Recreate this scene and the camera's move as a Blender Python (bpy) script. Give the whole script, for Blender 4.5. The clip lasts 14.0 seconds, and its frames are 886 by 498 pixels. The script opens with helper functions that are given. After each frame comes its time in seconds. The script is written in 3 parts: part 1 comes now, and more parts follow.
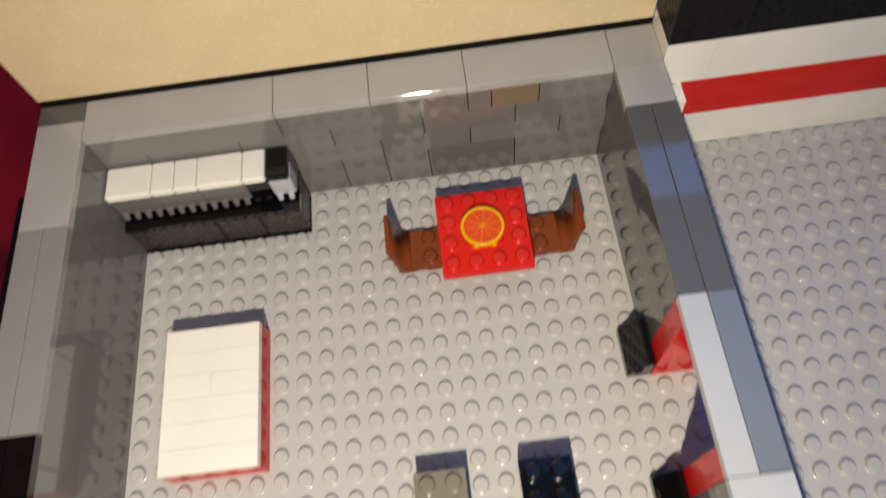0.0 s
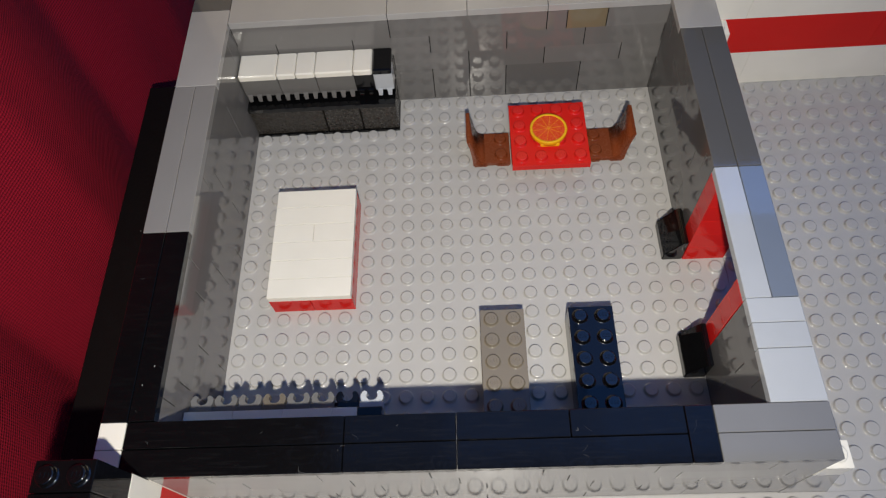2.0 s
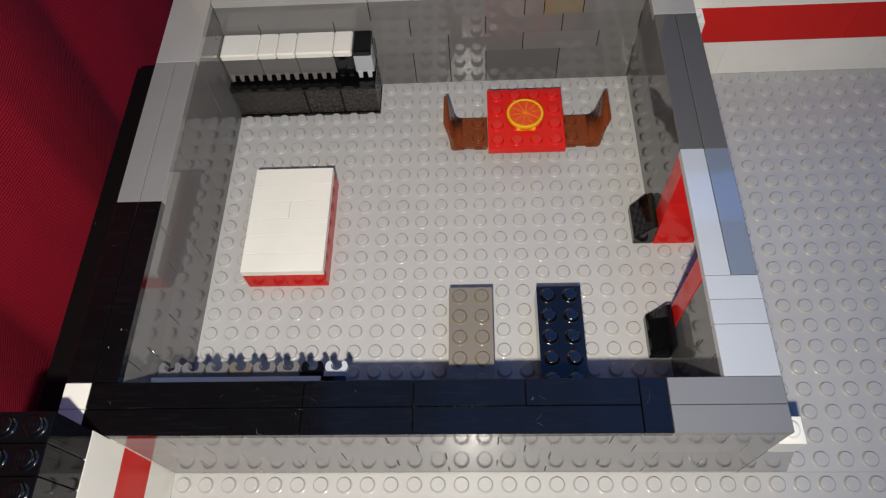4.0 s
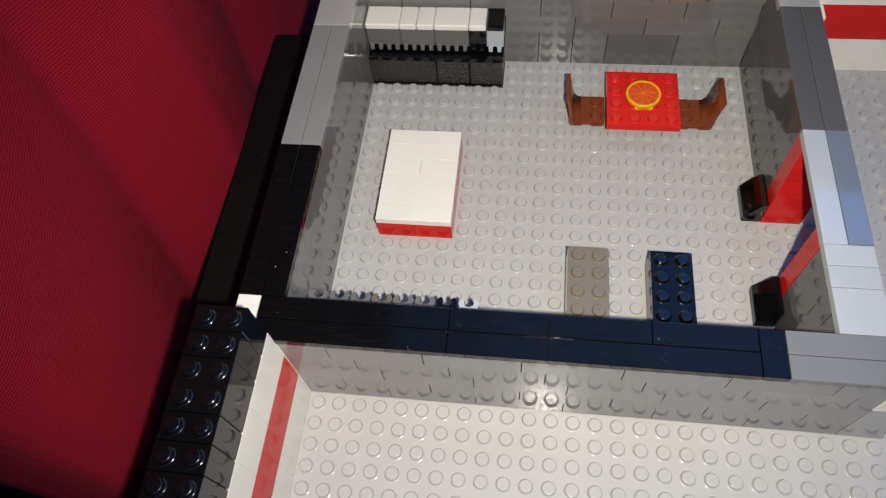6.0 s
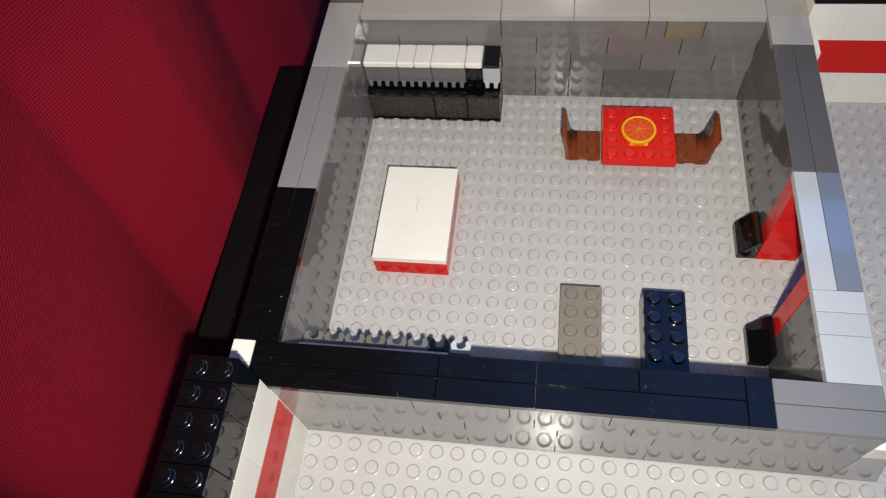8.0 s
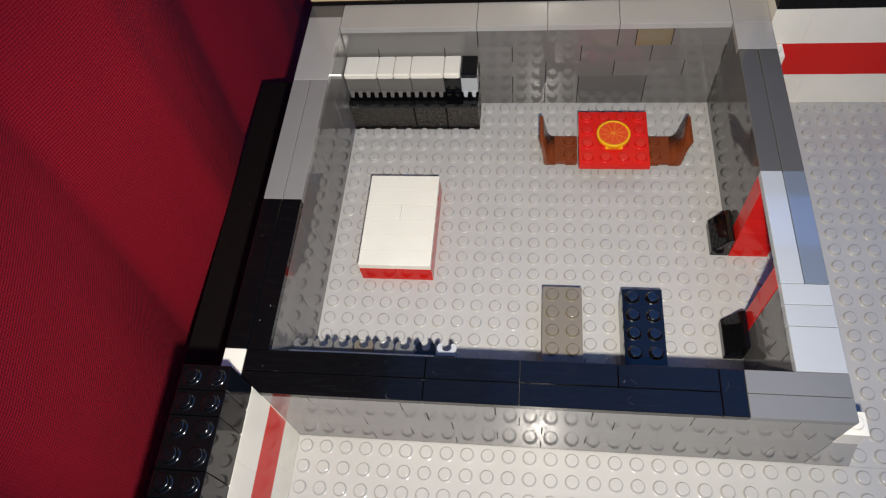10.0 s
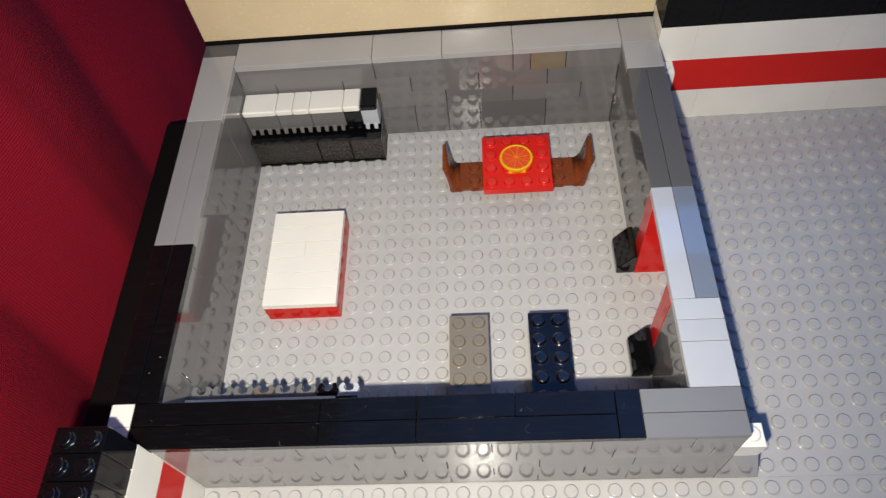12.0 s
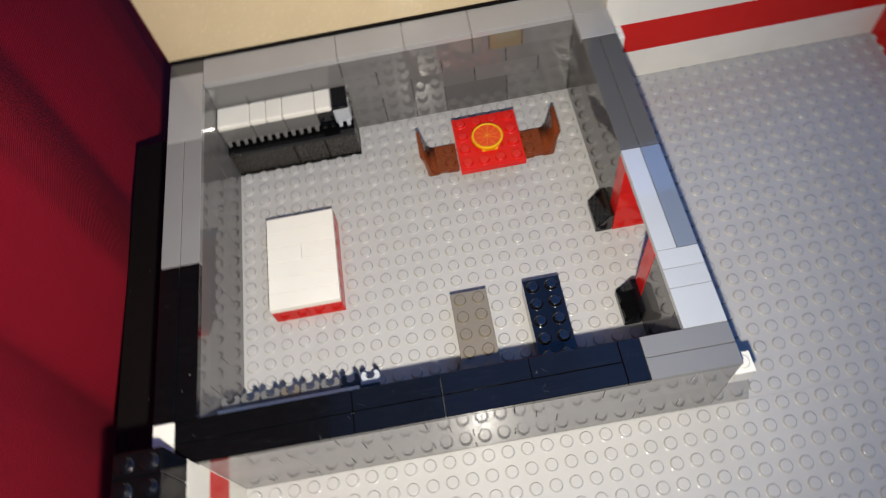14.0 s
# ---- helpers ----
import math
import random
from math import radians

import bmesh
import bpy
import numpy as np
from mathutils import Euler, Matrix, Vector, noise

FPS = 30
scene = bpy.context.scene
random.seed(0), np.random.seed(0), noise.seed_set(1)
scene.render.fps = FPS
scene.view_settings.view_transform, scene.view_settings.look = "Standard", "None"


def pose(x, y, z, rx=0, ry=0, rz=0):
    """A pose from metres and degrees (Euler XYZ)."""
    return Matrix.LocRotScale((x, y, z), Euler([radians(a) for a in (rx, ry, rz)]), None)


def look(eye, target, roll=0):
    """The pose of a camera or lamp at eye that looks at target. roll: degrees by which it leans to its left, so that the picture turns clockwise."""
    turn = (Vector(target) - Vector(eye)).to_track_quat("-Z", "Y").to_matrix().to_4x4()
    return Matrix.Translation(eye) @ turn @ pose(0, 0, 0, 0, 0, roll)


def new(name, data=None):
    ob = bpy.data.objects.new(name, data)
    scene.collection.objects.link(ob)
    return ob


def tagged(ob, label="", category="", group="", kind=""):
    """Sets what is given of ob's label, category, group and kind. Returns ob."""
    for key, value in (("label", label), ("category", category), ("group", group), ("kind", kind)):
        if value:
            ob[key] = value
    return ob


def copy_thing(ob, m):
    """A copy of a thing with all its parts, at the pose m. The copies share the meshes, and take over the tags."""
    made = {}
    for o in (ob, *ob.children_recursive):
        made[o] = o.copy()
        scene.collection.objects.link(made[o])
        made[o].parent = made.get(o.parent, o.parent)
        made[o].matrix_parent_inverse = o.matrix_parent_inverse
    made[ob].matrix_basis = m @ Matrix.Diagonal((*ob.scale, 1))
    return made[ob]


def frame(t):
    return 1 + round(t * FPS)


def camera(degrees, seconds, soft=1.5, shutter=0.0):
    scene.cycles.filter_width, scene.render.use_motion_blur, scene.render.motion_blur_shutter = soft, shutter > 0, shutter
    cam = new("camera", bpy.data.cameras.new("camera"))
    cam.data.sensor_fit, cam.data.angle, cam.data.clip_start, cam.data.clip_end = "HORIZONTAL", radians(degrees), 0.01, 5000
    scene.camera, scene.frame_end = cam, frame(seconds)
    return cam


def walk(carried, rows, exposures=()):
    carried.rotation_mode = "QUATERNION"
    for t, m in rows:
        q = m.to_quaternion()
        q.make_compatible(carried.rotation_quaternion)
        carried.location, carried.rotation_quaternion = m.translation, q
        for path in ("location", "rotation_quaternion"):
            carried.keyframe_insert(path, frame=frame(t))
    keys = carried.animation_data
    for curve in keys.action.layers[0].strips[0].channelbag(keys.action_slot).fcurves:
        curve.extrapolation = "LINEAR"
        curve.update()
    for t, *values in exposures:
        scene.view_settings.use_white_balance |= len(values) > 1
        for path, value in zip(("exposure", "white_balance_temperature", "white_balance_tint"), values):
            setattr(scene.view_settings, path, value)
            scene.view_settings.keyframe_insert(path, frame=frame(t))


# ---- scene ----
U = 0.008  # one stud pitch in metres

# ---- camera and walk (eye and target in studs) ----
cam = camera(64.6, 14.0, soft=1.25, shutter=0.5)
ROWS = [
    (0, (14.975, -4.336, 29.04), (14.92, -3.449, 27.249), -10.65),
    (0.5, (13.166, -9.177, 29.393), (13.151, -8.268, 27.612), -8.32),
    (1, (12.854, -10.921, 29.684), (12.794, -10.029, 27.895), -13.4),
    (1.5, (11.736, -12.496, 30.567), (11.667, -11.577, 28.792), -8.06),
    (2, (11.971, -12.887, 31.083), (11.876, -11.927, 29.331), -7.35),
    (4.5, (13.639, -14.466, 30.677), (13.518, -13.493, 28.934), -6.18),
    (5, (11.122, -15.206, 31.507), (10.96, -14.239, 29.763), -5.81),
    (5.5, (8.873, -17.574, 31.787), (8.644, -16.615, 30.047), -6.96),
    (6, (9.878, -17.929, 32.272), (9.646, -16.951, 30.543), -8.33),
    (6.5, (10.402, -17.587, 32.346), (10.159, -16.598, 30.625), -9.51),
    (7, (11.415, -16.961, 31.699), (11.174, -15.975, 29.975), -9.68),
    (7.5, (9.461, -16.201, 32.622), (9.195, -15.263, 30.875), -9.24),
    (8, (11.017, -16.511, 33.426), (10.733, -15.527, 31.708), -10.93),
    (10.5, (11.462, -17.331, 34.325), (11.219, -16.323, 32.615), -10.35),
    (11, (12.029, -18.231, 34.352), (11.757, -17.206, 32.656), -10.57),
    (11.5, (12.711, -17.749, 34.029), (12.464, -16.706, 32.341), -10.11),
    (12, (14.411, -16.252, 33.805), (14.268, -15.187, 32.118), -9.02),
    (12.5, (14.029, -16.171, 33.718), (13.939, -15.095, 32.035), -5.04),
    (13, (14.454, -15.618, 33.311), (14.352, -14.559, 31.618), -7.15),
    (13.5, (13.553, -16.918, 32.923), (13.47, -15.889, 31.21), -5.69),
    (14, (12.523, -16.498, 36.191), (12.501, -15.52, 34.446), -11.63),
]
walk(cam, [(t, look([c * U for c in eye], [c * U for c in aim], roll)) for t, eye, aim, roll in ROWS],
     [(0, 0.03, 7400, 10), (0.5, -0.3, 6900, 10), (1, -0.35, 6700, 10), (2, -0.3, 6500, 10), (4.5, -0.25, 6500, 10), (5, -0.3, 6500, 10), (5.5, -0.22, 6500, 10), (6.5, -0.13, 6500, 10), (8, -0.03, 6500, 10),
      (10.5, -0.12, 6500, 10), (11.5, -0.12, 6500, 10), (12.2, 0.03, 6600, 10), (14, -0.02, 6550, 10)])

# ---- light: the phone's flash, a bluish window high at the back right, an added blue fill, a dim evening room ----
world = bpy.data.worlds.new("room_dusk")
scene.world = world
world.use_nodes = True
bg = world.node_tree.nodes["Background"]
bg.inputs[0].default_value = (0.13, 0.37, 1.0, 1)
bg.inputs[1].default_value = 0.16
scene.view_settings.exposure = 0.0


def S(*c):
    """Studs to metres."""
    return Vector([v * U for v in c])


flash = new("flash_lamp", bpy.data.lights.new("flash_lamp", "SPOT"))
flash.data.energy = 4.8
flash.data.color = (1.0, 0.945, 0.835)
flash.data.spot_size, flash.data.spot_blend = radians(104), 1.0
flash.data.shadow_soft_size = 0.0035
flash.matrix_world = look(S(12.5, -19.0, 33.3), S(10.8, 3.0, 0))



def bluish_light(name, x0, x1, y0, y1, watts):
    """Flat bluish area lamp high over the toy house, for the window and the fill, in studs."""
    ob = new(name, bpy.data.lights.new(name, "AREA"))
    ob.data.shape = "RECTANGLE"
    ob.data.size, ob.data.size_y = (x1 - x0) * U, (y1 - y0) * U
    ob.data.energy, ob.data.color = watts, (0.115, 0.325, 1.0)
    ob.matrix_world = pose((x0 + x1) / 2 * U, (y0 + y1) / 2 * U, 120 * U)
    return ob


bluish_light("window_lamp", 34, 98, 16, 68, 0.48)
bluish_light("window_lamp", 4, 33.5, 16, 68, 0.15)
bluish_light("window_lamp", -22, 3.5, 16, 68, 0.06)
# Added fill with no window seen there; lifts the blue in the flash's shadows.
bluish_light("front_window_lamp", 10, 98, -70, 8, 0.75)
bluish_light("window_pane_lamp", 48, 98, 68.5, 82, 0.42)


# ---- materials ----
def nodes_of(name):
    m = bpy.data.materials.new(name)
    m.use_nodes = True
    nt = m.node_tree
    return m, nt, nt.nodes["Principled BSDF"]


def link(nt, a, b):
    nt.links.new(a, b)


def plastic(name, rgb, rough=0.13, vary=0.10, scratch=0.5, bump=0.05, speck=0.0, grain=900, fleck=330, hair=0.0, streak=0.0):
    """Moulded plastic: slight batch differences, dust, hairline scratches, a faint moulding ripple."""
    m, nt, p = nodes_of(name)
    geo = nt.nodes.new("ShaderNodeNewGeometry")
    info = nt.nodes.new("ShaderNodeObjectInfo")
    big = nt.nodes.new("ShaderNodeTexNoise")
    big.inputs["Scale"].default_value, big.inputs["Detail"].default_value = 55, 4
    link(nt, geo.outputs["Position"], big.inputs["Vector"])
    dust = nt.nodes.new("ShaderNodeTexNoise")
    dust.inputs["Scale"].default_value, dust.inputs["Detail"].default_value = grain, 6
    link(nt, geo.outputs["Position"], dust.inputs["Vector"])
    # brightness factor
    add = nt.nodes.new("ShaderNodeMath")
    add.operation = "MULTIPLY_ADD"
    add.inputs[1].default_value, add.inputs[2].default_value = vary, 1 - vary * 0.5
    link(nt, info.outputs["Random"], add.inputs[0])
    mul = nt.nodes.new("ShaderNodeMath")
    mul.operation = "MULTIPLY_ADD"
    mul.inputs[1].default_value, mul.inputs[2].default_value = 0.14, 0.93
    link(nt, big.outputs["Fac"], mul.inputs[0])
    both = nt.nodes.new("ShaderNodeMath")
    both.operation = "MULTIPLY"
    link(nt, add.outputs[0], both.inputs[0])
    link(nt, mul.outputs[0], both.inputs[1])
    col = nt.nodes.new("ShaderNodeVectorMath")
    col.operation = "SCALE"
    col.inputs[0].default_value = rgb
    link(nt, both.outputs[0], col.inputs["Scale"])
    link(nt, col.outputs[0], p.inputs["Base Color"])
    if speck:
        # sparse grains of dust and short hairs; with the finer fleck, painted sparkle
        vor = nt.nodes.new("ShaderNodeTexVoronoi")
        vor.inputs["Scale"].default_value = fleck
        warp = nt.nodes.new("ShaderNodeVectorMath")
        warp.operation = "MULTIPLY"
        warp.inputs[1].default_value = (1.0, 0.55, 1.0)
        link(nt, geo.outputs["Position"], warp.inputs[0])
        link(nt, warp.outputs[0], vor.inputs["Vector"])
        near = nt.nodes.new("ShaderNodeMath")
        near.operation = "LESS_THAN"
        near.inputs[1].default_value = 0.055 if fleck == 330 else 0.30
        link(nt, vor.outputs["Distance"], near.inputs[0])
        sep = nt.nodes.new("ShaderNodeSeparateColor")
        link(nt, vor.outputs["Color"], sep.inputs[0])
        some = nt.nodes.new("ShaderNodeMath")
        some.operation = "LESS_THAN"
        some.inputs[1].default_value = 0.22 if fleck == 330 else 0.45
        link(nt, sep.outputs[0], some.inputs[0])
        on = nt.nodes.new("ShaderNodeMath")
        on.operation = "MULTIPLY"
        link(nt, near.outputs[0], on.inputs[0])
        link(nt, some.outputs[0], on.inputs[1])
        dusty = nt.nodes.new("ShaderNodeMix")
        dusty.data_type = "RGBA"
        dusty.inputs[7].default_value = (speck, speck, speck * 0.95, 1)
        link(nt, on.outputs[0], dusty.inputs[0])
        link(nt, col.outputs[0], dusty.inputs[6])
        link(nt, dusty.outputs[2], p.inputs["Base Color"])
    if streak:
        # faint dull streaks along the piece: reflections along its grain put into the colour
        pull = nt.nodes.new("ShaderNodeVectorMath")
        pull.operation = "MULTIPLY"
        pull.inputs[1].default_value = (0.08, 1.0, 1.0)
        link(nt, geo.outputs["Position"], pull.inputs[0])
        drag = nt.nodes.new("ShaderNodeTexNoise")
        drag.inputs["Scale"].default_value, drag.inputs["Detail"].default_value = 1500, 4
        link(nt, pull.outputs[0], drag.inputs["Vector"])
        lift = nt.nodes.new("ShaderNodeMapRange")
        lift.inputs[1].default_value, lift.inputs[2].default_value = 0.52, 0.75
        lift.inputs[3].default_value, lift.inputs[4].default_value = 0.0, streak
        link(nt, drag.outputs["Fac"], lift.inputs[0])
        haze = nt.nodes.new("ShaderNodeVectorMath")
        haze.operation = "ADD"
        link(nt, p.inputs["Base Color"].links[0].from_socket, haze.inputs[0])
        link(nt, lift.outputs[0], haze.inputs[1])
        link(nt, haze.outputs[0], p.inputs["Base Color"])
    if hair:
        # thin curved scratches, kept to a few worn patches
        line = nt.nodes.new("ShaderNodeTexNoise")
        line.inputs["Scale"].default_value, line.inputs["Detail"].default_value = 95, 1
        line.inputs["Distortion"].default_value = 0.6
        link(nt, geo.outputs["Position"], line.inputs["Vector"])
        off = nt.nodes.new("ShaderNodeMath")
        off.operation = "COMPARE"
        off.inputs[1].default_value, off.inputs[2].default_value = 0.5, 0.0022
        link(nt, line.outputs["Fac"], off.inputs[0])
        patch = nt.nodes.new("ShaderNodeTexNoise")
        patch.inputs["Scale"].default_value, patch.inputs["Detail"].default_value = 210, 2
        link(nt, geo.outputs["Position"], patch.inputs["Vector"])
        worn = nt.nodes.new("ShaderNodeMath")
        worn.operation = "GREATER_THAN"
        worn.inputs[1].default_value = 0.64
        link(nt, patch.outputs["Fac"], worn.inputs[0])
        cut = nt.nodes.new("ShaderNodeMath")
        cut.operation = "MULTIPLY"
        link(nt, off.outputs[0], cut.inputs[0])
        link(nt, worn.outputs[0], cut.inputs[1])
        scar = nt.nodes.new("ShaderNodeMix")
        scar.data_type = "RGBA"
        scar.inputs[7].default_value = (hair, hair, hair, 1)
        link(nt, cut.outputs[0], scar.inputs[0])
        link(nt, p.inputs["Base Color"].links[0].from_socket, scar.inputs[6])
        link(nt, scar.outputs[2], p.inputs["Base Color"])
    # scratches and dust in the gloss
    wave = nt.nodes.new("ShaderNodeTexNoise")
    wave.inputs["Scale"].default_value, wave.inputs["Detail"].default_value = 260, 8
    wave.inputs["Distortion"].default_value = 2.5
    link(nt, geo.outputs["Position"], wave.inputs["Vector"])
    ramp = nt.nodes.new("ShaderNodeMapRange")
    ramp.inputs[1].default_value, ramp.inputs[2].default_value = 0.45, 0.75
    ramp.inputs[3].default_value, ramp.inputs[4].default_value = rough * 0.7, rough * (1 + 1.6 * scratch)
    link(nt, wave.outputs["Fac"], ramp.inputs[0])
    link(nt, ramp.outputs[0], p.inputs["Roughness"])
    b = nt.nodes.new("ShaderNodeBump")
    b.inputs["Strength"].default_value, b.inputs["Distance"].default_value = bump, 0.0004 if grain == 900 else 0.0016
    mix = nt.nodes.new("ShaderNodeMath")
    mix.operation = "MULTIPLY_ADD"
    mix.inputs[1].default_value = 0.12 if grain == 900 else 1.2
    link(nt, dust.outputs["Fac"], mix.inputs[0])
    link(nt, big.outputs["Fac"], mix.inputs[2])
    link(nt, mix.outputs[0], b.inputs["Height"])
    link(nt, b.outputs[0], p.inputs["Normal"])
    p.inputs["IOR"].default_value = 1.53
    return m


LIGHT = plastic("light_grey_plastic", (0.38, 0.375, 0.37), 0.07)
# Pale pieces; blue window light on the east wall's white tiles is mixed in.
PALE = plastic("pale_tinted_plastic", (0.44, 0.465, 0.50), 0.07)
STONE = plastic("stone_grey_plastic", (0.25, 0.245, 0.24), 0.075)
WALLG = plastic("wall_grey_plastic", (0.17, 0.165, 0.162), 0.05, 0.14)
PLATE = plastic("baseplate_grey", (0.47, 0.46, 0.445), 0.25, 0.0, 0.15)
PLATE.node_tree.nodes["Principled BSDF"].inputs["Specular IOR Level"].default_value = 0.16
STUD = plastic("baseplate_stud_grey", (0.47, 0.46, 0.445), 0.2, 0.0, 0.2)
MATTEBLACK = plastic("matte_black_plastic", (0.004, 0.004, 0.004), 0.55, 0.05, 0.3, 0.05)
MATTEBLACK.node_tree.nodes["Principled BSDF"].inputs["Specular IOR Level"].default_value = 0.2
MID = plastic("mid_grey_plastic", (0.25, 0.247, 0.243), 0.05)
# Grey tile; the window's blue reflection is mixed into its base colour.
BLUETINT = plastic("grey_plastic_blue_reflection", (0.165, 0.195, 0.25), 0.06)
SLATE = plastic("slate_grey_plastic", (0.18, 0.182, 0.188), 0.06)
DUSK = plastic("dim_grey_plastic", (0.135, 0.13, 0.127), 0.06)
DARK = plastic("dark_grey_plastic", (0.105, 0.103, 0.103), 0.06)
WHITE = plastic("white_plastic", (0.86, 0.83, 0.75), 0.14, 0.03)
RED = plastic("red_plastic", (0.62, 0.016, 0.012), 0.12)
RED.node_tree.nodes["Principled BSDF"].inputs["Specular IOR Level"].default_value = 0.18
BLACK = plastic("black_plastic", (0.0035, 0.0035, 0.004), 0.045, speck=0.2)
BLACKTILE = plastic("black_tile_plastic", (0.0035, 0.0035, 0.004), 0.13, 0.1, 0.5, 0.10, speck=0.3, hair=0.035, streak=0.003)
BLACKTILE.node_tree.nodes["Principled BSDF"].inputs["Specular IOR Level"].default_value = 0.44
# Pale flecks in the colour stand in for sparkle on the drawer fronts.
ROUGHBLACK = plastic("worn_black_plastic", (0.034, 0.03, 0.026), 0.24, 0.5, 1.0, 0.8, 0.12, 620, 1000)
WORNBLACK = plastic("streaked_black_plastic", (0.030, 0.026, 0.022), 0.16, 0.3, 1.4, 0.5, 0.0, 620, hair=0.12)
FRONT = plastic("shelf_grey_plastic", (0.145, 0.14, 0.136), 0.12, 0.2)
BROWN = plastic("reddish_brown_plastic", (0.19, 0.044, 0.014), 0.26)
BROWN.node_tree.nodes["Principled BSDF"].inputs["Specular IOR Level"].default_value = 0.25
TAUPE = plastic("dark_tan_grey_plastic", (0.215, 0.186, 0.145), 0.05)
TAN = plastic("dark_tan_plastic", (0.19, 0.155, 0.10), 0.08)
YELLOW = plastic("yellow_plastic", (0.86, 0.46, 0.01), 0.14)
ORANGE = plastic("orange_print", (0.70, 0.06, 0.008), 0.3)
SEGMENT = plastic("light_orange_print", (0.85, 0.28, 0.015), 0.25)
CREAM = plastic("cream_panel_plastic", (0.72, 0.58, 0.36), 0.22, 0.0)
BOARD = plastic("black_board", (0.005, 0.0035, 0.003), 0.9, 0.0, 0.0, 0.0, speck=0.2)
BOARD.node_tree.nodes["Principled BSDF"].inputs["Specular IOR Level"].default_value = 0.15


def fabric():
    m, nt, p = nodes_of("red_curtain_fabric")
    geo = nt.nodes.new("ShaderNodeNewGeometry")
    n = nt.nodes.new("ShaderNodeTexNoise")
    n.inputs["Scale"].default_value, n.inputs["Detail"].default_value = 18, 6
    link(nt, geo.outputs["Position"], n.inputs["Vector"])
    ramp = nt.nodes.new("ShaderNodeValToRGB")
    ramp.color_ramp.elements[0].color, ramp.color_ramp.elements[1].color = (0.285, 0.0047, 0.020, 1), (0.40, 0.0069, 0.028, 1)
    link(nt, n.outputs["Fac"], ramp.inputs[0])
    weave = nt.nodes.new("ShaderNodeTexWave")
    weave.bands_direction = "Z"
    weave.inputs["Scale"].default_value, weave.inputs["Distortion"].default_value = 250, 1.8
    link(nt, geo.outputs["Position"], weave.inputs["Vector"])
    weft = nt.nodes.new("ShaderNodeTexWave")
    weft.bands_direction = "Y"
    weft.inputs["Scale"].default_value, weft.inputs["Distortion"].default_value = 268, 1.8
    link(nt, geo.outputs["Position"], weft.inputs["Vector"])
    s = nt.nodes.new("ShaderNodeMath")
    s.operation = "MULTIPLY_ADD"
    s.inputs[1].default_value = 0.5
    link(nt, weft.outputs["Fac"], s.inputs[0])
    link(nt, weave.outputs["Fac"], s.inputs[2])
    b = nt.nodes.new("ShaderNodeBump")
    b.inputs["Strength"].default_value, b.inputs["Distance"].default_value = 0.7, 0.0003
    # Darker between the threads: the weave's shade goes into the colour.
    thread = nt.nodes.new("ShaderNodeMapRange")
    thread.inputs[1].default_value, thread.inputs[2].default_value = 0.0, 1.5
    thread.inputs[3].default_value, thread.inputs[4].default_value = 0.72, 1.18
    link(nt, s.outputs[0], thread.inputs[0])
    shade = nt.nodes.new("ShaderNodeVectorMath")
    shade.operation = "SCALE"
    link(nt, ramp.outputs[0], shade.inputs[0])
    link(nt, thread.outputs[0], shade.inputs["Scale"])
    link(nt, shade.outputs[0], p.inputs["Base Color"])
    link(nt, s.outputs[0], b.inputs["Height"])
    link(nt, b.outputs[0], p.inputs["Normal"])
    p.inputs["Roughness"].default_value = 0.85
    p.inputs["Specular IOR Level"].default_value = 0.2
    p.inputs["Sheen Weight"].default_value = 0.04
    p.inputs["Sheen Tint"].default_value = (0.9, 0.25, 0.25, 1)
    return m


FABRIC = fabric()


# ---- building helpers (all lengths in studs) ----
def mesh_from(bm, name, mat):
    for v in bm.verts:
        v.co *= U
    bm.normal_update()
    me = bpy.data.meshes.new(name)
    bm.to_mesh(me)
    bm.free()
    me.materials.append(mat)
    return me


def put(name, me, at=(0, 0, 0), parent=None, label="", turn=0.0):
    ob = new(name, me)
    ob.location = S(*at)
    ob.rotation_euler = (0, 0, radians(turn))
    if parent:
        ob.parent = parent
    if label:
        ob["label"] = label
    return ob


def part(name, bm, material, parent, label="", at=(0, 0, 0)):
    return put(name, mesh_from(bm, name, material), at, parent, label)


def root(name, at=(0, 0, 0), label="", category="", group="", kind=""):
    ob = new(name)
    ob.empty_display_size = 0.005
    ob.location = S(*at)
    return tagged(ob, label, category, group, kind)


def box(bm, x0, x1, y0, y1, z0, z1, bevel=0.03, seg=1, upright=False):
    r = bmesh.ops.create_cube(bm, size=1)
    for v in r["verts"]:
        v.co = Vector(((v.co.x + 0.5) * (x1 - x0) + x0, (v.co.y + 0.5) * (y1 - y0) + y0, (v.co.z + 0.5) * (z1 - z0) + z0))
    if bevel:
        edges = list({e for v in r["verts"] for e in v.link_edges})
        if upright:
            edges = [e for e in edges if abs(e.verts[0].co.z - e.verts[1].co.z) > 1e-6]
        bmesh.ops.bevel(bm, geom=edges, offset=bevel, segments=seg, affect="EDGES", profile=0.5)
    return bm


def ring_stack(bm, cx, cy, rings, n=20, cap=True, bottom=False):
    """Rings of (radius, z) joined from below upwards, closed on top."""
    loops = []
    for r, z in rings:
        loops.append([bm.verts.new((cx + r * math.cos(2 * math.pi * k / n), cy + r * math.sin(2 * math.pi * k / n), z)) for k in range(n)])
    for a, b in zip(loops, loops[1:]):
        for k in range(n):
            f = bm.faces.new((a[k], a[(k + 1) % n], b[(k + 1) % n], b[k]))
            f.smooth = True
    if cap:
        bm.faces.new(loops[-1])
    if bottom:
        bm.faces.new(loops[0][::-1])
    return loops


STUD_H = 0.21
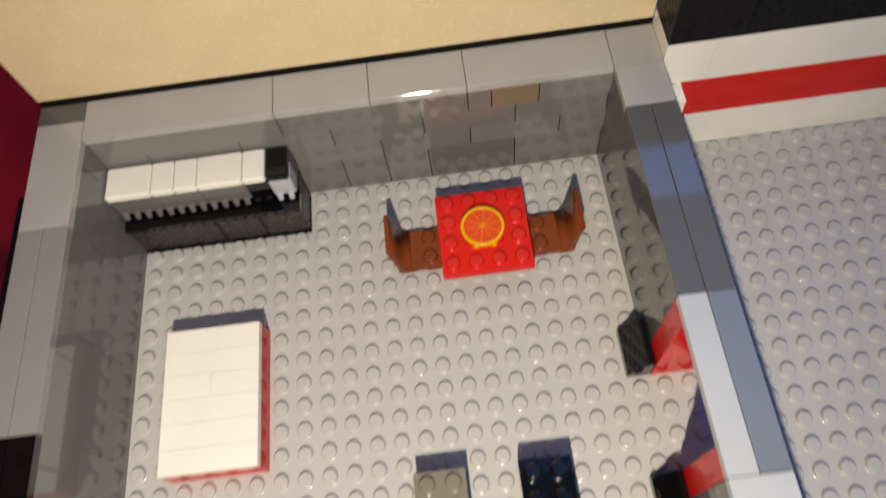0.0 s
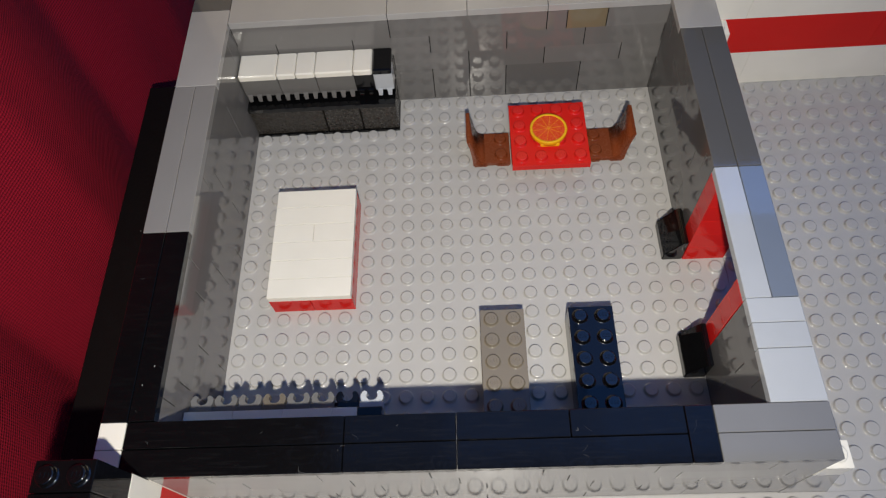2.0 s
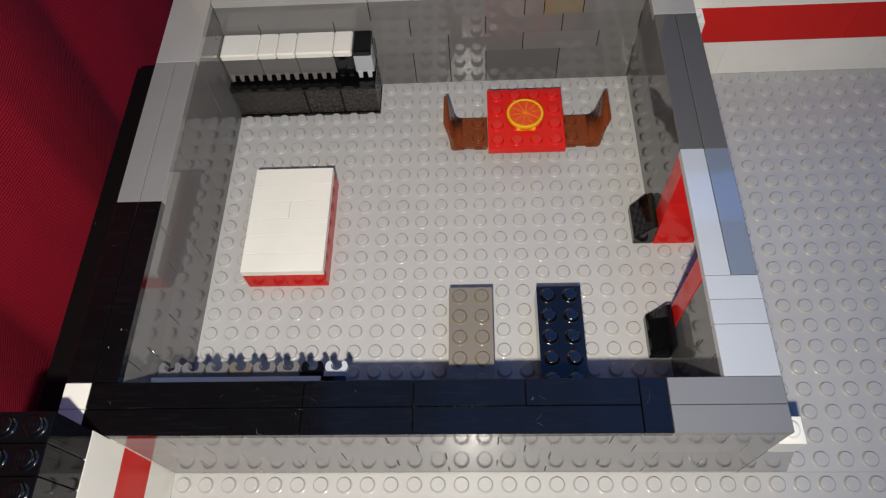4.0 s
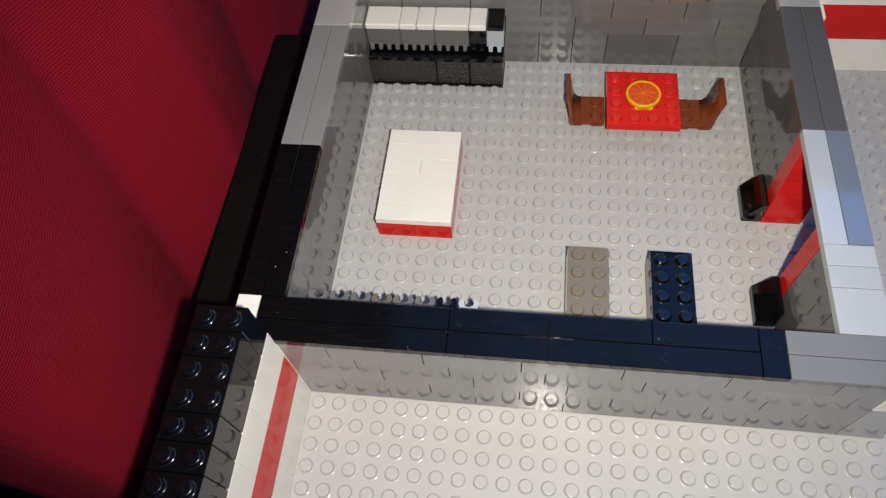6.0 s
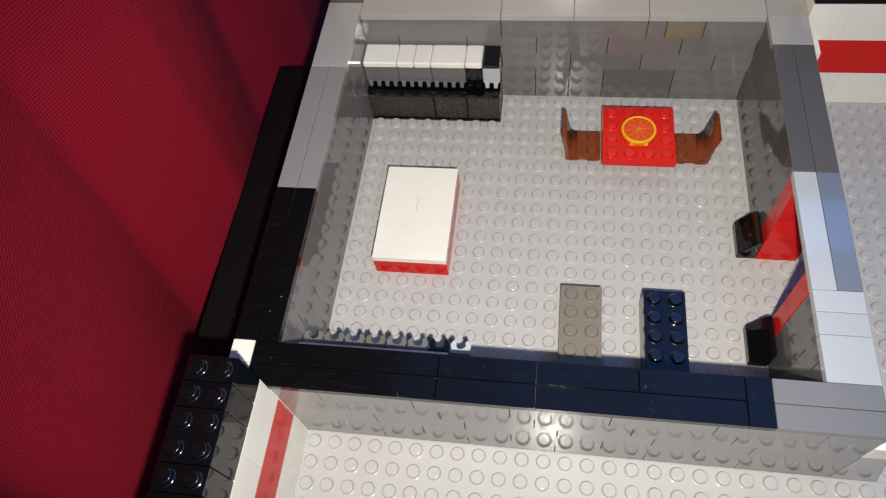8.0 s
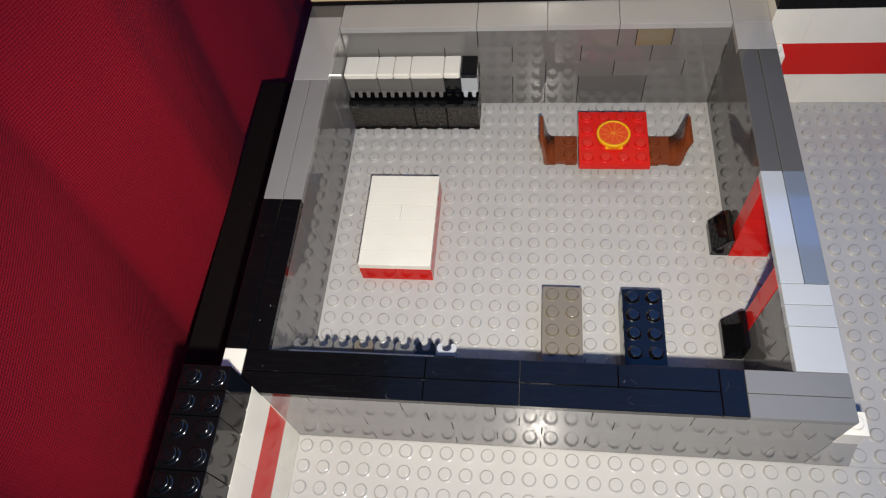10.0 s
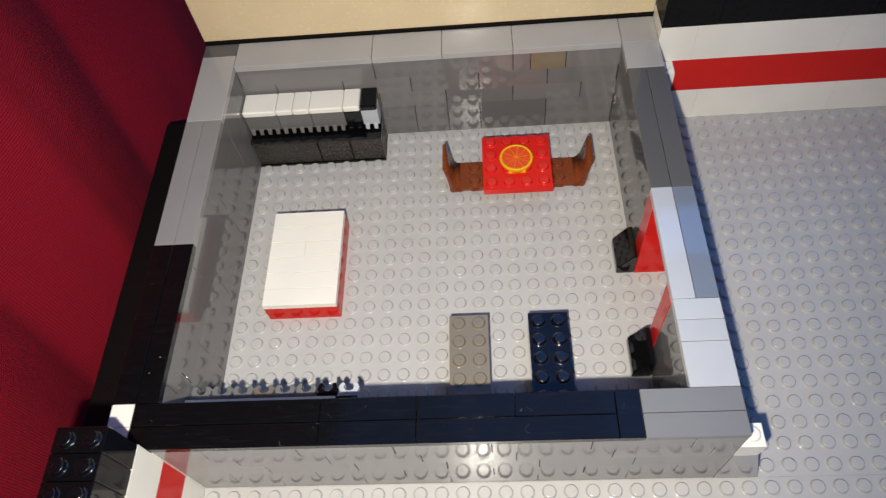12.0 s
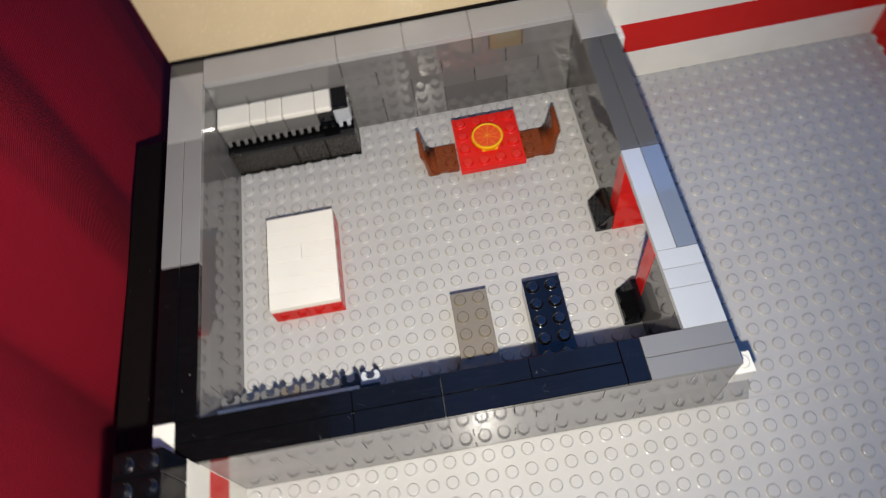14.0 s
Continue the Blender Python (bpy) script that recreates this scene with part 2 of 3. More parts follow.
# foot fillet added to catch a flash glint, upright side, rounded upper edge
STUD_PROFILE = ((0.385, -0.003), (0.36, 0.003), (0.336, 0.015), (0.314, 0.04), (0.302, 0.075), (0.30, 0.16), (0.291, 0.187), (0.275, 0.203), (0.25, 0.21))


def stud(bm, cx, cy, z, n=18):
    ring_stack(bm, cx, cy, [(r, z + h) for r, h in STUD_PROFILE], n)
    # raised plain bars where the maker's mark is
    for dx in (-0.13, 0.0, 0.13):
        box(bm, cx + dx - 0.035, cx + dx + 0.035, cy - 0.08, cy + 0.08, z + STUD_H - 0.01, z + STUD_H + 0.012, 0.01)
    return bm


def studs_mesh(name, cells, mat, z=0.0, n=18):
    """Many studs in one mesh, from plain arrays."""
    ang = np.arange(n) * 2 * np.pi / n
    ringv = []
    levels = len(STUD_PROFILE)
    for r, h in STUD_PROFILE:
        ringv += [(r * math.cos(a), r * math.sin(a), z + h) for a in ang]
    base = np.array(ringv)
    verts, faces = [], []
    for i, (cx, cy) in enumerate(cells):
        verts.append((base + np.array((cx, cy, 0))) * U)
        o = i * levels * n
        for lvl in range(levels - 1):
            for k in range(n):
                faces.append((o + lvl * n + k, o + lvl * n + (k + 1) % n, o + (lvl + 1) * n + (k + 1) % n, o + (lvl + 1) * n + k))
        faces.append(tuple(o + (levels - 1) * n + k for k in range(n)))
    # a raised plain bar on every stud, where the maker's mark is
    o = len(cells) * levels * n
    bar = np.array([(x, y, z + STUD_H + h) for h in (-0.004, 0.009) for x, y in ((-0.17, -0.05), (0.17, -0.05), (0.17, 0.05), (-0.17, 0.05))])
    for i, (cx, cy) in enumerate(cells):
        verts.append((bar + np.array((cx, cy, 0))) * U)
        b = o + i * 8
        faces += [(b + 4, b + 5, b + 6, b + 7)] + [(b + k, b + (k + 1) % 4, b + 4 + (k + 1) % 4, b + 4 + k) for k in range(4)]
    me = bpy.data.meshes.new(name)
    me.from_pydata(np.concatenate(verts).tolist(), [], faces)
    me.materials.append(mat)
    flags = np.ones(len(me.polygons), dtype=bool)
    side = (levels - 1) * n
    flags[side : len(cells) * (side + 1) : side + 1] = False
    flags[len(cells) * (side + 1) :] = False
    me.polygons.foreach_set("use_smooth", flags)
    # the marked tops are duller than the sides
    me.materials.append(PLATE)
    me.polygons.foreach_set("material_index", np.where(flags, 0, 1).astype(np.int32))
    me.update()
    return me


# stud plastic set a little duller than the faces around, to widen the flash's glints
GLINT_STUDS = {
    BLACK.name: plastic("black_stud_plastic", (0.0035, 0.0035, 0.004), 0.13, 0.1, 0.5, 0.2),
    TAUPE.name: plastic("dark_tan_grey_stud_plastic", (0.215, 0.186, 0.145), 0.15, 0.1, 0.2),
    RED.name: plastic("red_stud_plastic", (0.62, 0.016, 0.012), 0.2, 0.1, 0.2),
}
GLINT_STUDS[BLACK.name].node_tree.nodes["Principled BSDF"].inputs["Specular IOR Level"].default_value = 0.95
MESHES = {}


def brick_mesh(lx, ly, h, mat, studded=False, gap=0.006, bevel=0.014, flush=False):
    """A brick, plate or tile with its low corner at the origin; shared between alike pieces."""
    key = (round(lx, 3), round(ly, 3), round(h, 3), mat.name, studded, gap, flush)
    if key not in MESHES:
        bm = bmesh.new()
        box(bm, gap, lx - gap, gap, ly - gap, 0.0, h - (0 if studded or flush else 0.004), bevel, 1, flush)
        if studded:
            body = set(bm.faces)
            for i in range(round(lx)):
                for j in range(round(ly)):
                    stud(bm, i + 0.5, j + 0.5, h)
            for f in bm.faces:
                f.material_index = 0 if f in body else 1
        MESHES[key] = mesh_from(bm, "brick", mat)
        if studded:
            MESHES[key].materials.append(GLINT_STUDS.get(mat.name, mat))
    return MESHES[key]


def piece(name, x0, x1, y0, y1, z0, h, mat, parent, studded=False, label="", flush=False):
    me = brick_mesh(x1 - x0, y1 - y0, h, mat, studded, 0.02 if flush else 0.006, 0.012, flush)
    return put(name, me, (x0, y0, z0), parent, label)


def core(w, x0, x1, y0, y1, top, mat):
    """A matte black box added inside a wall; it keeps the joints dark."""
    bm = bmesh.new()
    box(bm, x0 + 0.05, x1 - 0.05, y0 + 0.05, y1 - 0.05, 0.0, top, 0)
    return part("core", bm, mat, w)


WALL_H = 6.4
TILE_H = 0.4
COURSE = 1.2

# ---- setting: board, baseplates ----
bm = bmesh.new()
box(bm, -7.4, 75, -75, 16.4, -3.0, -0.42, 0.05)
tagged(part("table_top", bm, BOARD, None), "black matte board under the grey baseplates", "board", kind="structure")


bm = bmesh.new()
box(bm, -60, 110, -100, 70, -96, -94, 0.0)
tagged(part("room_floor", bm, BOARD, None), "dark floor of the room under the board", "floor", kind="structure")
bm = bmesh.new()
box(bm, 0, 70, -70, 10, -94, -3.0, 0.1)
tagged(part("cabinet_base", bm, BOARD, None), "dark closed base carrying the board", "base", kind="structure")


def baseplate(name, x0, x1, y0, y1, label, mat):
    bm = bmesh.new()
    box(bm, x0, x1, y0, y1, -0.42, 0.0, 0.008)
    ob = tagged(part(name, bm, mat, None), label, "baseplate", kind="structure")
    return ob


def span(a, b):
    return range(math.floor(a), math.ceil(b))


floor = baseplate("floor", -2, 24, -8, 16, "light grey studded baseplate floor inside the walls", PLATE)
taken = set()
for x0, x1, y0, y1 in ((2, 6, 1, 7), (12, 14, -6, 0), (16, 18, -6, 0), (0, 8, 12, 14), (12, 14, 9, 11), (18, 20, 9, 11), (15, 17, 9, 11), (21, 22, 3, 5), (21, 22, -3, -1)):
    taken |= {(i, j) for i in range(x0, x1) for j in range(y0, y1)}
cells = [(i + 0.5, j + 0.5) for i in range(0, 22) for j in range(-6, 14) if (i, j) not in taken]
cells += [(i + 0.5, j + 0.5) for i in (22, 23) for j in range(-1, 3)]
tagged(put("studs", studs_mesh("studs", cells, STUD), parent=floor), kind="stuff")

ground = baseplate("ground", 24.02, 60, -8, 14, "light grey studded baseplate outside the side wall", PLATE)
cells = [(i + 0.5, j + 0.5) for i in range(24, 48) for j in range(-8, 14)]
tagged(put("studs", studs_mesh("studs", cells, STUD), parent=ground), kind="stuff")
pavement = baseplate("pavement", 0, 60, -40, -8.005, "light grey studded baseplate before the front wall", PLATE)
cells = [(i + 0.5, j - 0.5) for i in range(1, 44) for j in range(-8, -26, -1)]
cells += [(0.5, j - 0.5) for j in range(-8, -26, -1)]
tagged(put("studs", studs_mesh("studs", cells, STUD), parent=pavement), kind="stuff")


# ---- setting: the room's walls, brick by brick ----
def run(a, b, shift, lengths):
    """Joint places from a to b."""
    out, x, k = [a], a, 0
    x += shift
    while x < b - 0.6:
        if x > a:
            out.append(x)
        x += lengths[k % len(lengths)]
        k += 1
    out.append(b)
    return out


def brick_wall(name, label, along, a, b, c0, c1, pick, lengths=(4, 6, 4, 8, 4), base=0.0, courses=5, h=COURSE, skip=None):
    """A wall of courses along x or y; pick(course, start, end) gives the plastic; skip: an opening along it."""
    w = root(name, (0, 0, 0), label, "wall", kind="structure")
    for c in range(courses):
        cuts = run(a, b, (0, 2, 4, 2, 1)[c % 5], lengths[c % 3 :] + lengths[: c % 3])
        for s, e in zip(cuts, cuts[1:]):
            spans = [(s, e)]
            if skip:
                spans = [(max(s, lo), min(e, hi)) for lo, hi in ((a, skip[0]), (skip[1], b)) if min(e, hi) - max(s, lo) > 0.4]
            for s2, e2 in spans:
                m = pick(c, s2, e2)
                q = (s2, e2, c0, c1) if along == "x" else (c0, c1, s2, e2)
                piece("brick", *q, base + c * h, h, m, w, flush=True)
    return w


def tile(w, x0, x1, y0, y1, mat, label=""):
    me = brick_mesh(x1 - x0, y1 - y0, TILE_H, mat, gap=0.012, bevel=0.022)
    return put("tile", me, (x0, y0, WALL_H - TILE_H), w, label)


def laid_wall(name, label, along, c0, c1, courses):
    """A wall from courses of (base, height, joints, plastics)."""
    w = root(name, (0, 0, 0), label, "wall", kind="structure")
    for z, h, cuts, mats in courses:
        for k, (s, e) in enumerate(zip(cuts, cuts[1:])):
            q = (s, e, c0, c1) if along == "x" else (c0, c1, s, e)
            piece("brick", *q, z, h, mats[k % len(mats)], w, flush=True)
    return w


north = laid_wall("wall_north", "grey plastic brick wall with smooth light grey top tiles", "x", 14, 16, (
    (0.0, 2.4, (-2, 2, 6, 10, 12, 14, 18, 22, 24), (WALLG, WALLG, WALLG, WALLG, WALLG, DUSK, WALLG, WALLG)),
    (2.4, 1.2, (-2, 4, 8, 12, 16, 20, 24), (WALLG,)),
    (3.6, 1.2, (-2, 2, 6, 10, 14, 18, 22, 24), (WALLG,)),
    (4.8, 1.2, (-2, 0, 8, 16, 17, 19, 24), (WALLG, WALLG, WALLG, WALLG, TAN, WALLG)),
))
for a, b in ((0, 8), (8, 12), (12, 16), (16, 22)):
    tile(north, a, b, 14, 16, LIGHT)
tile(north, 22, 24, 14, 16, LIGHT)
tile(north, -2, 0, 15, 16, DARK, "dark grey corner tile")
west = brick_wall("wall_west", "grey plastic brick wall topped with grey and black tiles", "y", -6, 14, -2, 0, lambda c, s, e: WALLG)
tile(west, -2, 0, 10, 15, LIGHT)
for x in (-2, -1):
    tile(west, x, x + 1, 2, 10, MID)
    tile(west, x, x + 1, -6, 2, BLACKTILE)
south = laid_wall("wall_south", "light grey plastic brick wall topped with glossy black tiles", "x", -8, -6, [
    (c * 1.2, 1.2, [0] + list(range(first, 24, 4)) + [24], (STONE,)) for c, first in enumerate((4, 2, 4, 3, 2))])
for a, b in ((-1, 7), (7, 11), (11, 15), (15, 19)):
    tile(south, a, b, -7, -6, BLACKTILE)
for a, b in ((-1, 7), (7, 11), (11, 19)):
    tile(south, a, b, -8, -7, BLACKTILE)
tile(south, 19, 20, -8, -6, BLACKTILE)
tile(south, 20, 24, -7, -6, SLATE)
tile(south, 20, 24, -8, -7, SLATE)
piece("brick", -2, 0, -8, -6, 0, WALL_H - TILE_H, WHITE, south)
tile(south, -2, -1, -8, -7, WHITE)
tile(south, -2, -1, -7, -6, WHITE, "white corner tile")
# Bricks darker than the other walls': this side's weaker flash is in their colour.
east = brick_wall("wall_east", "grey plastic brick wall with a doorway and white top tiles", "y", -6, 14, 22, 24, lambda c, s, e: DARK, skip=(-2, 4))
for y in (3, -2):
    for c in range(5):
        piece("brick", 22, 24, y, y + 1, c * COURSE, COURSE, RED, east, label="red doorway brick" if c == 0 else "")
tile(east, 22, 24, 12, 14, LIGHT)
for x in (22, 23):
    tile(east, x, x + 1, 4, 12, DARK)
tile(east, 22, 23, -2, 4, PALE)
tile(east, 23, 24, -2, 4, BLUETINT, "grey top tile over the doorway, blue reflection in its colour")
for a, b in ((-3, -2), (-4, -3), (-6, -4)):
    tile(east, 22, 24, a, b, PALE)

core(south, 0, 24, -8, -6, 5.99, MATTEBLACK)
core(north, -2, 24, 14, 16, 5.99, MATTEBLACK)
core(west, -2, 0, -6, 14, 5.99, MATTEBLACK)
core(east, 22, 24, 4, 14, 5.99, MATTEBLACK)
core(east, 22, 24, -6, -2, 5.99, MATTEBLACK)

# outer corner pieces
bm = bmesh.new()
q = [bm.verts.new(c) for c in ((24.01, -8, 0), (26, -8, 0), (25, -8, 3.6), (24.01, -8, 3.6), (24.01, -7, 0), (26, -7, 0), (25, -7, 3.6), (24.01, -7, 3.6))]
for f in ((0, 1, 2, 3), (5, 4, 7, 6), (1, 5, 6, 2), (4, 0, 3, 7), (3, 2, 6, 7), (0, 4, 5, 1)):
    bm.faces.new([q[k] for k in f])
bmesh.ops.recalc_face_normals(bm, faces=bm.faces)
corner_slope = tagged(part("slope_brick", bm, LIGHT, None), "light grey tall slope brick beside the wall corner", "slope brick")
ob = tagged(piece("corner_brick", 24.01, 25.01, -8, -7, 3.6, 1.2, WHITE, None, True), "small white one-stud brick at the outer wall corner", "brick")
copy_thing(ob, Matrix.Translation(S(24.01, 13, 3.6)))
copy_thing(corner_slope, Matrix.Translation(S(0, 21, 0)))
ob = root("door_post", (0, 0, 0), "white plastic post outside the doorway", "post")
for c in range(2):
    piece("brick", 24.02, 25.02, 3, 4, c * 1.2, 1.2, WHITE, ob)


# ---- setting: striped outer walls ----
def striped_wall(name, label, along, a, b, c0, c1, top, first=0, studded=True):
    w = root(name, (0, 0, 0), label, "wall", kind="structure")
    cols = [WHITE, RED, WHITE, BLACK][first:]
    for c, m in enumerate(cols):
        crown = m is BLACK
        cuts = [*range(a, -13, 2), -13, -12, -10, -9, -8] if crown and along == "y" else run(a, b, (3, 1, 2)[c % 3], (4, 3, 4, 2) if along == "y" else (8, 8))
        for s, e in zip(cuts, cuts[1:]):
            q = (s, e, c0, c1) if along == "x" else (c0, c1, s, e)
            if crown and along == "x":
                m = MATTEBLACK
            put("brick", brick_mesh(q[1] - q[0], q[3] - q[2], top, m, studded and crown and along == "y", 0.012 if crown else 0.004, 0.03 if crown and along == "y" else 0.006, not crown), (q[0], q[2], c * top), w)
    return w


striped_wall("wall_outer_west", "white and red striped brick wall with black studded top", "y", -26, -8, -2, 0, 2.4)
striped_wall("wall_outer_north", "white and red striped brick wall with black top", "x", 24, 44, 14, 16, 2.4)
red_side = striped_wall("wall_outer_east", "low red brick wall closing the baseplate", "y", 2, 14, 42.3, 44.3, 2.4, first=1, studded=False)

# ---- setting: cream back panel ----
bm = bmesh.new()
box(bm, -2.05, 24.05, 16.12, 17.2, 6.56, 26, 0.06, 2)
panel = tagged(part("wall_panel", bm, CREAM, None), "smooth cream plastic panel standing behind the wall", "panel", kind="structure")
# Black block behind the wall; its top edge stands for the gap's shade.
bm = bmesh.new()
box(bm, -2, 24, 16.03, 17.0, 0, 6.56, 0.0)
part("foot", bm, BOARD, panel, "black strip standing in for the shaded gap under the panel")


# ---- setting: curtain ----
# the curtain's line from above: (along the wall, out from it), with two sharp valleys and a free edge turned back
FOLDS = ((-14.1, -14.0), (-13.8, -9.0), (-13.2, -7.9), (-11, -7.6), (-8, -8.0), (-4, -9.0), (-1.2, -9.9), (0.3, -10.6), (1.3, -10.0), (3.5, -9.0), (7, -8.0),
         (10, -8.3), (13, -9.2), (15.6, -10.0), (18, -9.6), (21, -9.0), (26, -8.7), (31, -9.3), (36, -10.6), (42, -9.0), (50, -9.8), (62, -9.2))


def curtain():
    """A hanging sheet with uneven upright folds."""
    ny, nz = 300, 60
    y0, y1, z0, z1 = -14.1, 60, -93, 90
    verts, faces = [], []
    for j in range(nz + 1):
        z = z0 + (z1 - z0) * j / nz
        for i in range(ny + 1):
            y = y0 + (y1 - y0) * i / ny
            f = sum(np.interp(y + d, [k for k, _ in FOLDS], [k for _, k in FOLDS]) for d in (-0.5, -0.25, 0, 0.25, 0.5)) / 5
            f += 0.35 * noise.noise(Vector((y * 0.13, z * 0.06, 3.0))) + 0.05 * math.sin(y * 1.1 + z * 0.11)
            lean = 0.06 * max(-30, min(z, 40)) * min(1.0, (y + 15) / 12)
            verts.append((S(f - 0.03 * max(z, 0), y + lean, z)))
    for j in range(nz):
        for i in range(ny):
            a = j * (ny + 1) + i
            faces.append((a, a + 1, a + ny + 2, a + ny + 1))
    me = bpy.data.meshes.new("curtain")
    me.from_pydata([tuple(v) for v in verts], [], faces)
    me.materials.append(FABRIC)
    me.polygons.foreach_set("use_smooth", np.ones(len(me.polygons), dtype=bool))
    ob = new("curtain", me)
    sol = ob.modifiers.new("thickness", "SOLIDIFY")
    sol.thickness = 0.0006
    return tagged(ob, "deep red woven curtain hanging in soft folds", "curtain")


curtain()
# Added black wall: its colour supplies the darkness past the curtain's free edge.
bm = bmesh.new()
box(bm, -30, -27, -60, 60, -94, 60, 0.0)
tagged(part("wall_dark", bm, BOARD, None), "added black wall closing the unseen side behind the curtain", "wall", kind="structure")

# ---- things: bed-like white block ----
bed = root("low_bed", (2, 1, 0), "low red brick bed topped with white tiles", "bed")
for i in range(2):
    for j in range(3):
        put("brick", brick_mesh(2, 2, 1.2, RED), (i * 2, j * 2, 0), bed)
for j in range(6):
    if j == 3:
        for i in range(2):
            put("tile", brick_mesh(2, 1, 0.4, WHITE), (i * 2, j, 1.2), bed)
    else:
        put("tile", brick_mesh(4, 1, 0.4, WHITE), (0, j, 1.2), bed)

# ---- things: two blocks by the front wall ----
def block(name, mat, x, label):
    """A studded plate on a plain brick, two studs by six."""
    r = root(name, (x, -6, 0), label, "brick")
    put("base_brick", brick_mesh(2, 6, 1.2, mat), (0, 0, 0), r)
    put("studded_plate", brick_mesh(2, 6, 0.4, mat, True), (0, 0, 1.2), r)
    return r


block("taupe_block", TAUPE, 12, "grey-brown studded brick lying against the front wall")
block("black_block", BLACK, 16, "glossy black studded brick lying against the front wall")

# ---- things: table, round dish, chairs ----
table = root("dining_table", (14, 8, 0), "red studded plate table with a round dish on it", "table")
put("tabletop", brick_mesh(4, 4, 0.4, RED, True), (0, 0, 1.05), table)
put("pedestal", brick_mesh(2, 2, 1.05, RED), (1, 1, 0), table)


def dish():
    r = root("citrus_tile", (15.98, 10.04, 1.45), "round yellow tile printed with an orange citrus slice", "round tile")
    bm = bmesh.new()
    ring_stack(bm, 0, 0, ((0.90, 0.0), (0.90, 0.10), (0.97, 0.12), (0.97, 0.36), (0.95, 0.40), (0.84, 0.40), (0.83, 0.37)), 40, cap=False, bottom=True)
    part("rim", bm, YELLOW, r)
    bm = bmesh.new()
    ring_stack(bm, 0, 0, ((0.835, 0.1), (0.835, 0.372)), 40)
    part("disc", bm, ORANGE, r)
    for k in range(10):
        bm = bmesh.new()
        a = math.radians(36 * k + 8)
        box(bm, 0.05, 0.81, -0.014, 0.014, 0.37, 0.378, 0)
        bmesh.ops.rotate(bm, verts=bm.verts, cent=(0, 0, 0), matrix=Matrix.Rotation(a, 3, "Z"))
        part("segment_line", bm, SEGMENT, r)
    bm = bmesh.new()
    ring_stack(bm, 0, 0, ((0.08, 0.37), (0.08, 0.382)), 14)
    part("hub", bm, SEGMENT, r)
    bm = bmesh.new()
    box(bm, -0.48, 0.52, -0.93, -0.5, 0.0, 0.22, 0.06, 2)
    part("tab", bm, YELLOW, r)
    return r


dish()


def chair(at, turn):
    """Seat with two studs, curved sides and a rounded back; the back at low x."""
    r = root("chair", at, "reddish-brown plastic chair with a curved back", "chair", "chairs at the table")
    r.rotation_euler = (0, 0, radians(turn))
    bm = bmesh.new()
    box(bm, -0.98, 0.99, -0.98, 0.98, 0.14, 0.42, 0.04, 2)
    part("seat", bm, BROWN, r)
    for y in (-0.5, 0.5):
        bm = bmesh.new()
        stud(bm, 0.5, y, 0.42)
        part("stud", bm, BROWN, r)
    for x in (-0.6, 0.6):
        for y in (-0.75, 0.75):
            bm = bmesh.new()
            box(bm, x - 0.33, x + 0.33, y - 0.2, y + 0.2, 0, 0.15, 0.03)
            part("foot", bm, BROWN, r)
    # back: an upright slab that runs into the seat in a curve
    bm = bmesh.new()
    prof = [(-1.0, 0.14), (-1.04, 0.8), (-1.15, 1.6), (-1.30, 2.25), (-1.12, 2.30), (-0.97, 1.6), (-0.86, 1.1), (-0.79, 0.8), (-0.68, 0.6), (-0.54, 0.48), (-0.36, 0.43), (-0.36, 0.2)]
    lo = [bm.verts.new((x, -0.97, z)) for x, z in prof]
    hi = [bm.verts.new((x, 0.97, z)) for x, z in prof]
    n = len(prof)
    for k in range(n):
        bm.faces.new((lo[k], lo[(k + 1) % n], hi[(k + 1) % n], hi[k])).smooth = 3 < k < 10
    ends = [bm.faces.new(lo[::-1]), bm.faces.new(hi)]
    bmesh.ops.recalc_face_normals(bm, faces=bm.faces[:])
    bmesh.ops.bevel(bm, geom=[e for f in ends for e in f.edges], offset=0.03, segments=2, affect="EDGES")
    part("backrest", bm, BROWN, r)
    return r


chair((13.0, 10.0, 0), 0)
chair((19.0, 10.0, 0), 180)


# ---- things: kitchen counter at the back ----
counter = root("kitchen_counter", (0, 11.86, 0), "worn black plastic kitchen counter against the wall", "counter")
for a, b in ((0, 4), (4, 6), (6, 8)):
    bm = bmesh.new()
    box(bm, a + 0.03, b - 0.03, 0.06, 2.0, 0.14, 2.0, 0.04)
    part("drawer_front", bm, WORNBLACK if a < 4 else ROUGHBLACK, counter)
bm = bmesh.new()
box(bm, 0.0, 8.0, -0.03, 2.0, 0.0, 0.14, 0)
part("plinth", bm, BLACK, counter)
bm = bmesh.new()
box(bm, 0.0, 8.0, 0.0, 1.99, 2.0, 2.3, 0.006)
part("worktop", bm, BLACK, counter)
bm = bmesh.new()
box(bm, 0.0, 7.98, 0.95, 1.99, 2.3, 3.88, 0.02)
part("back_panel", bm, BLACK, counter)


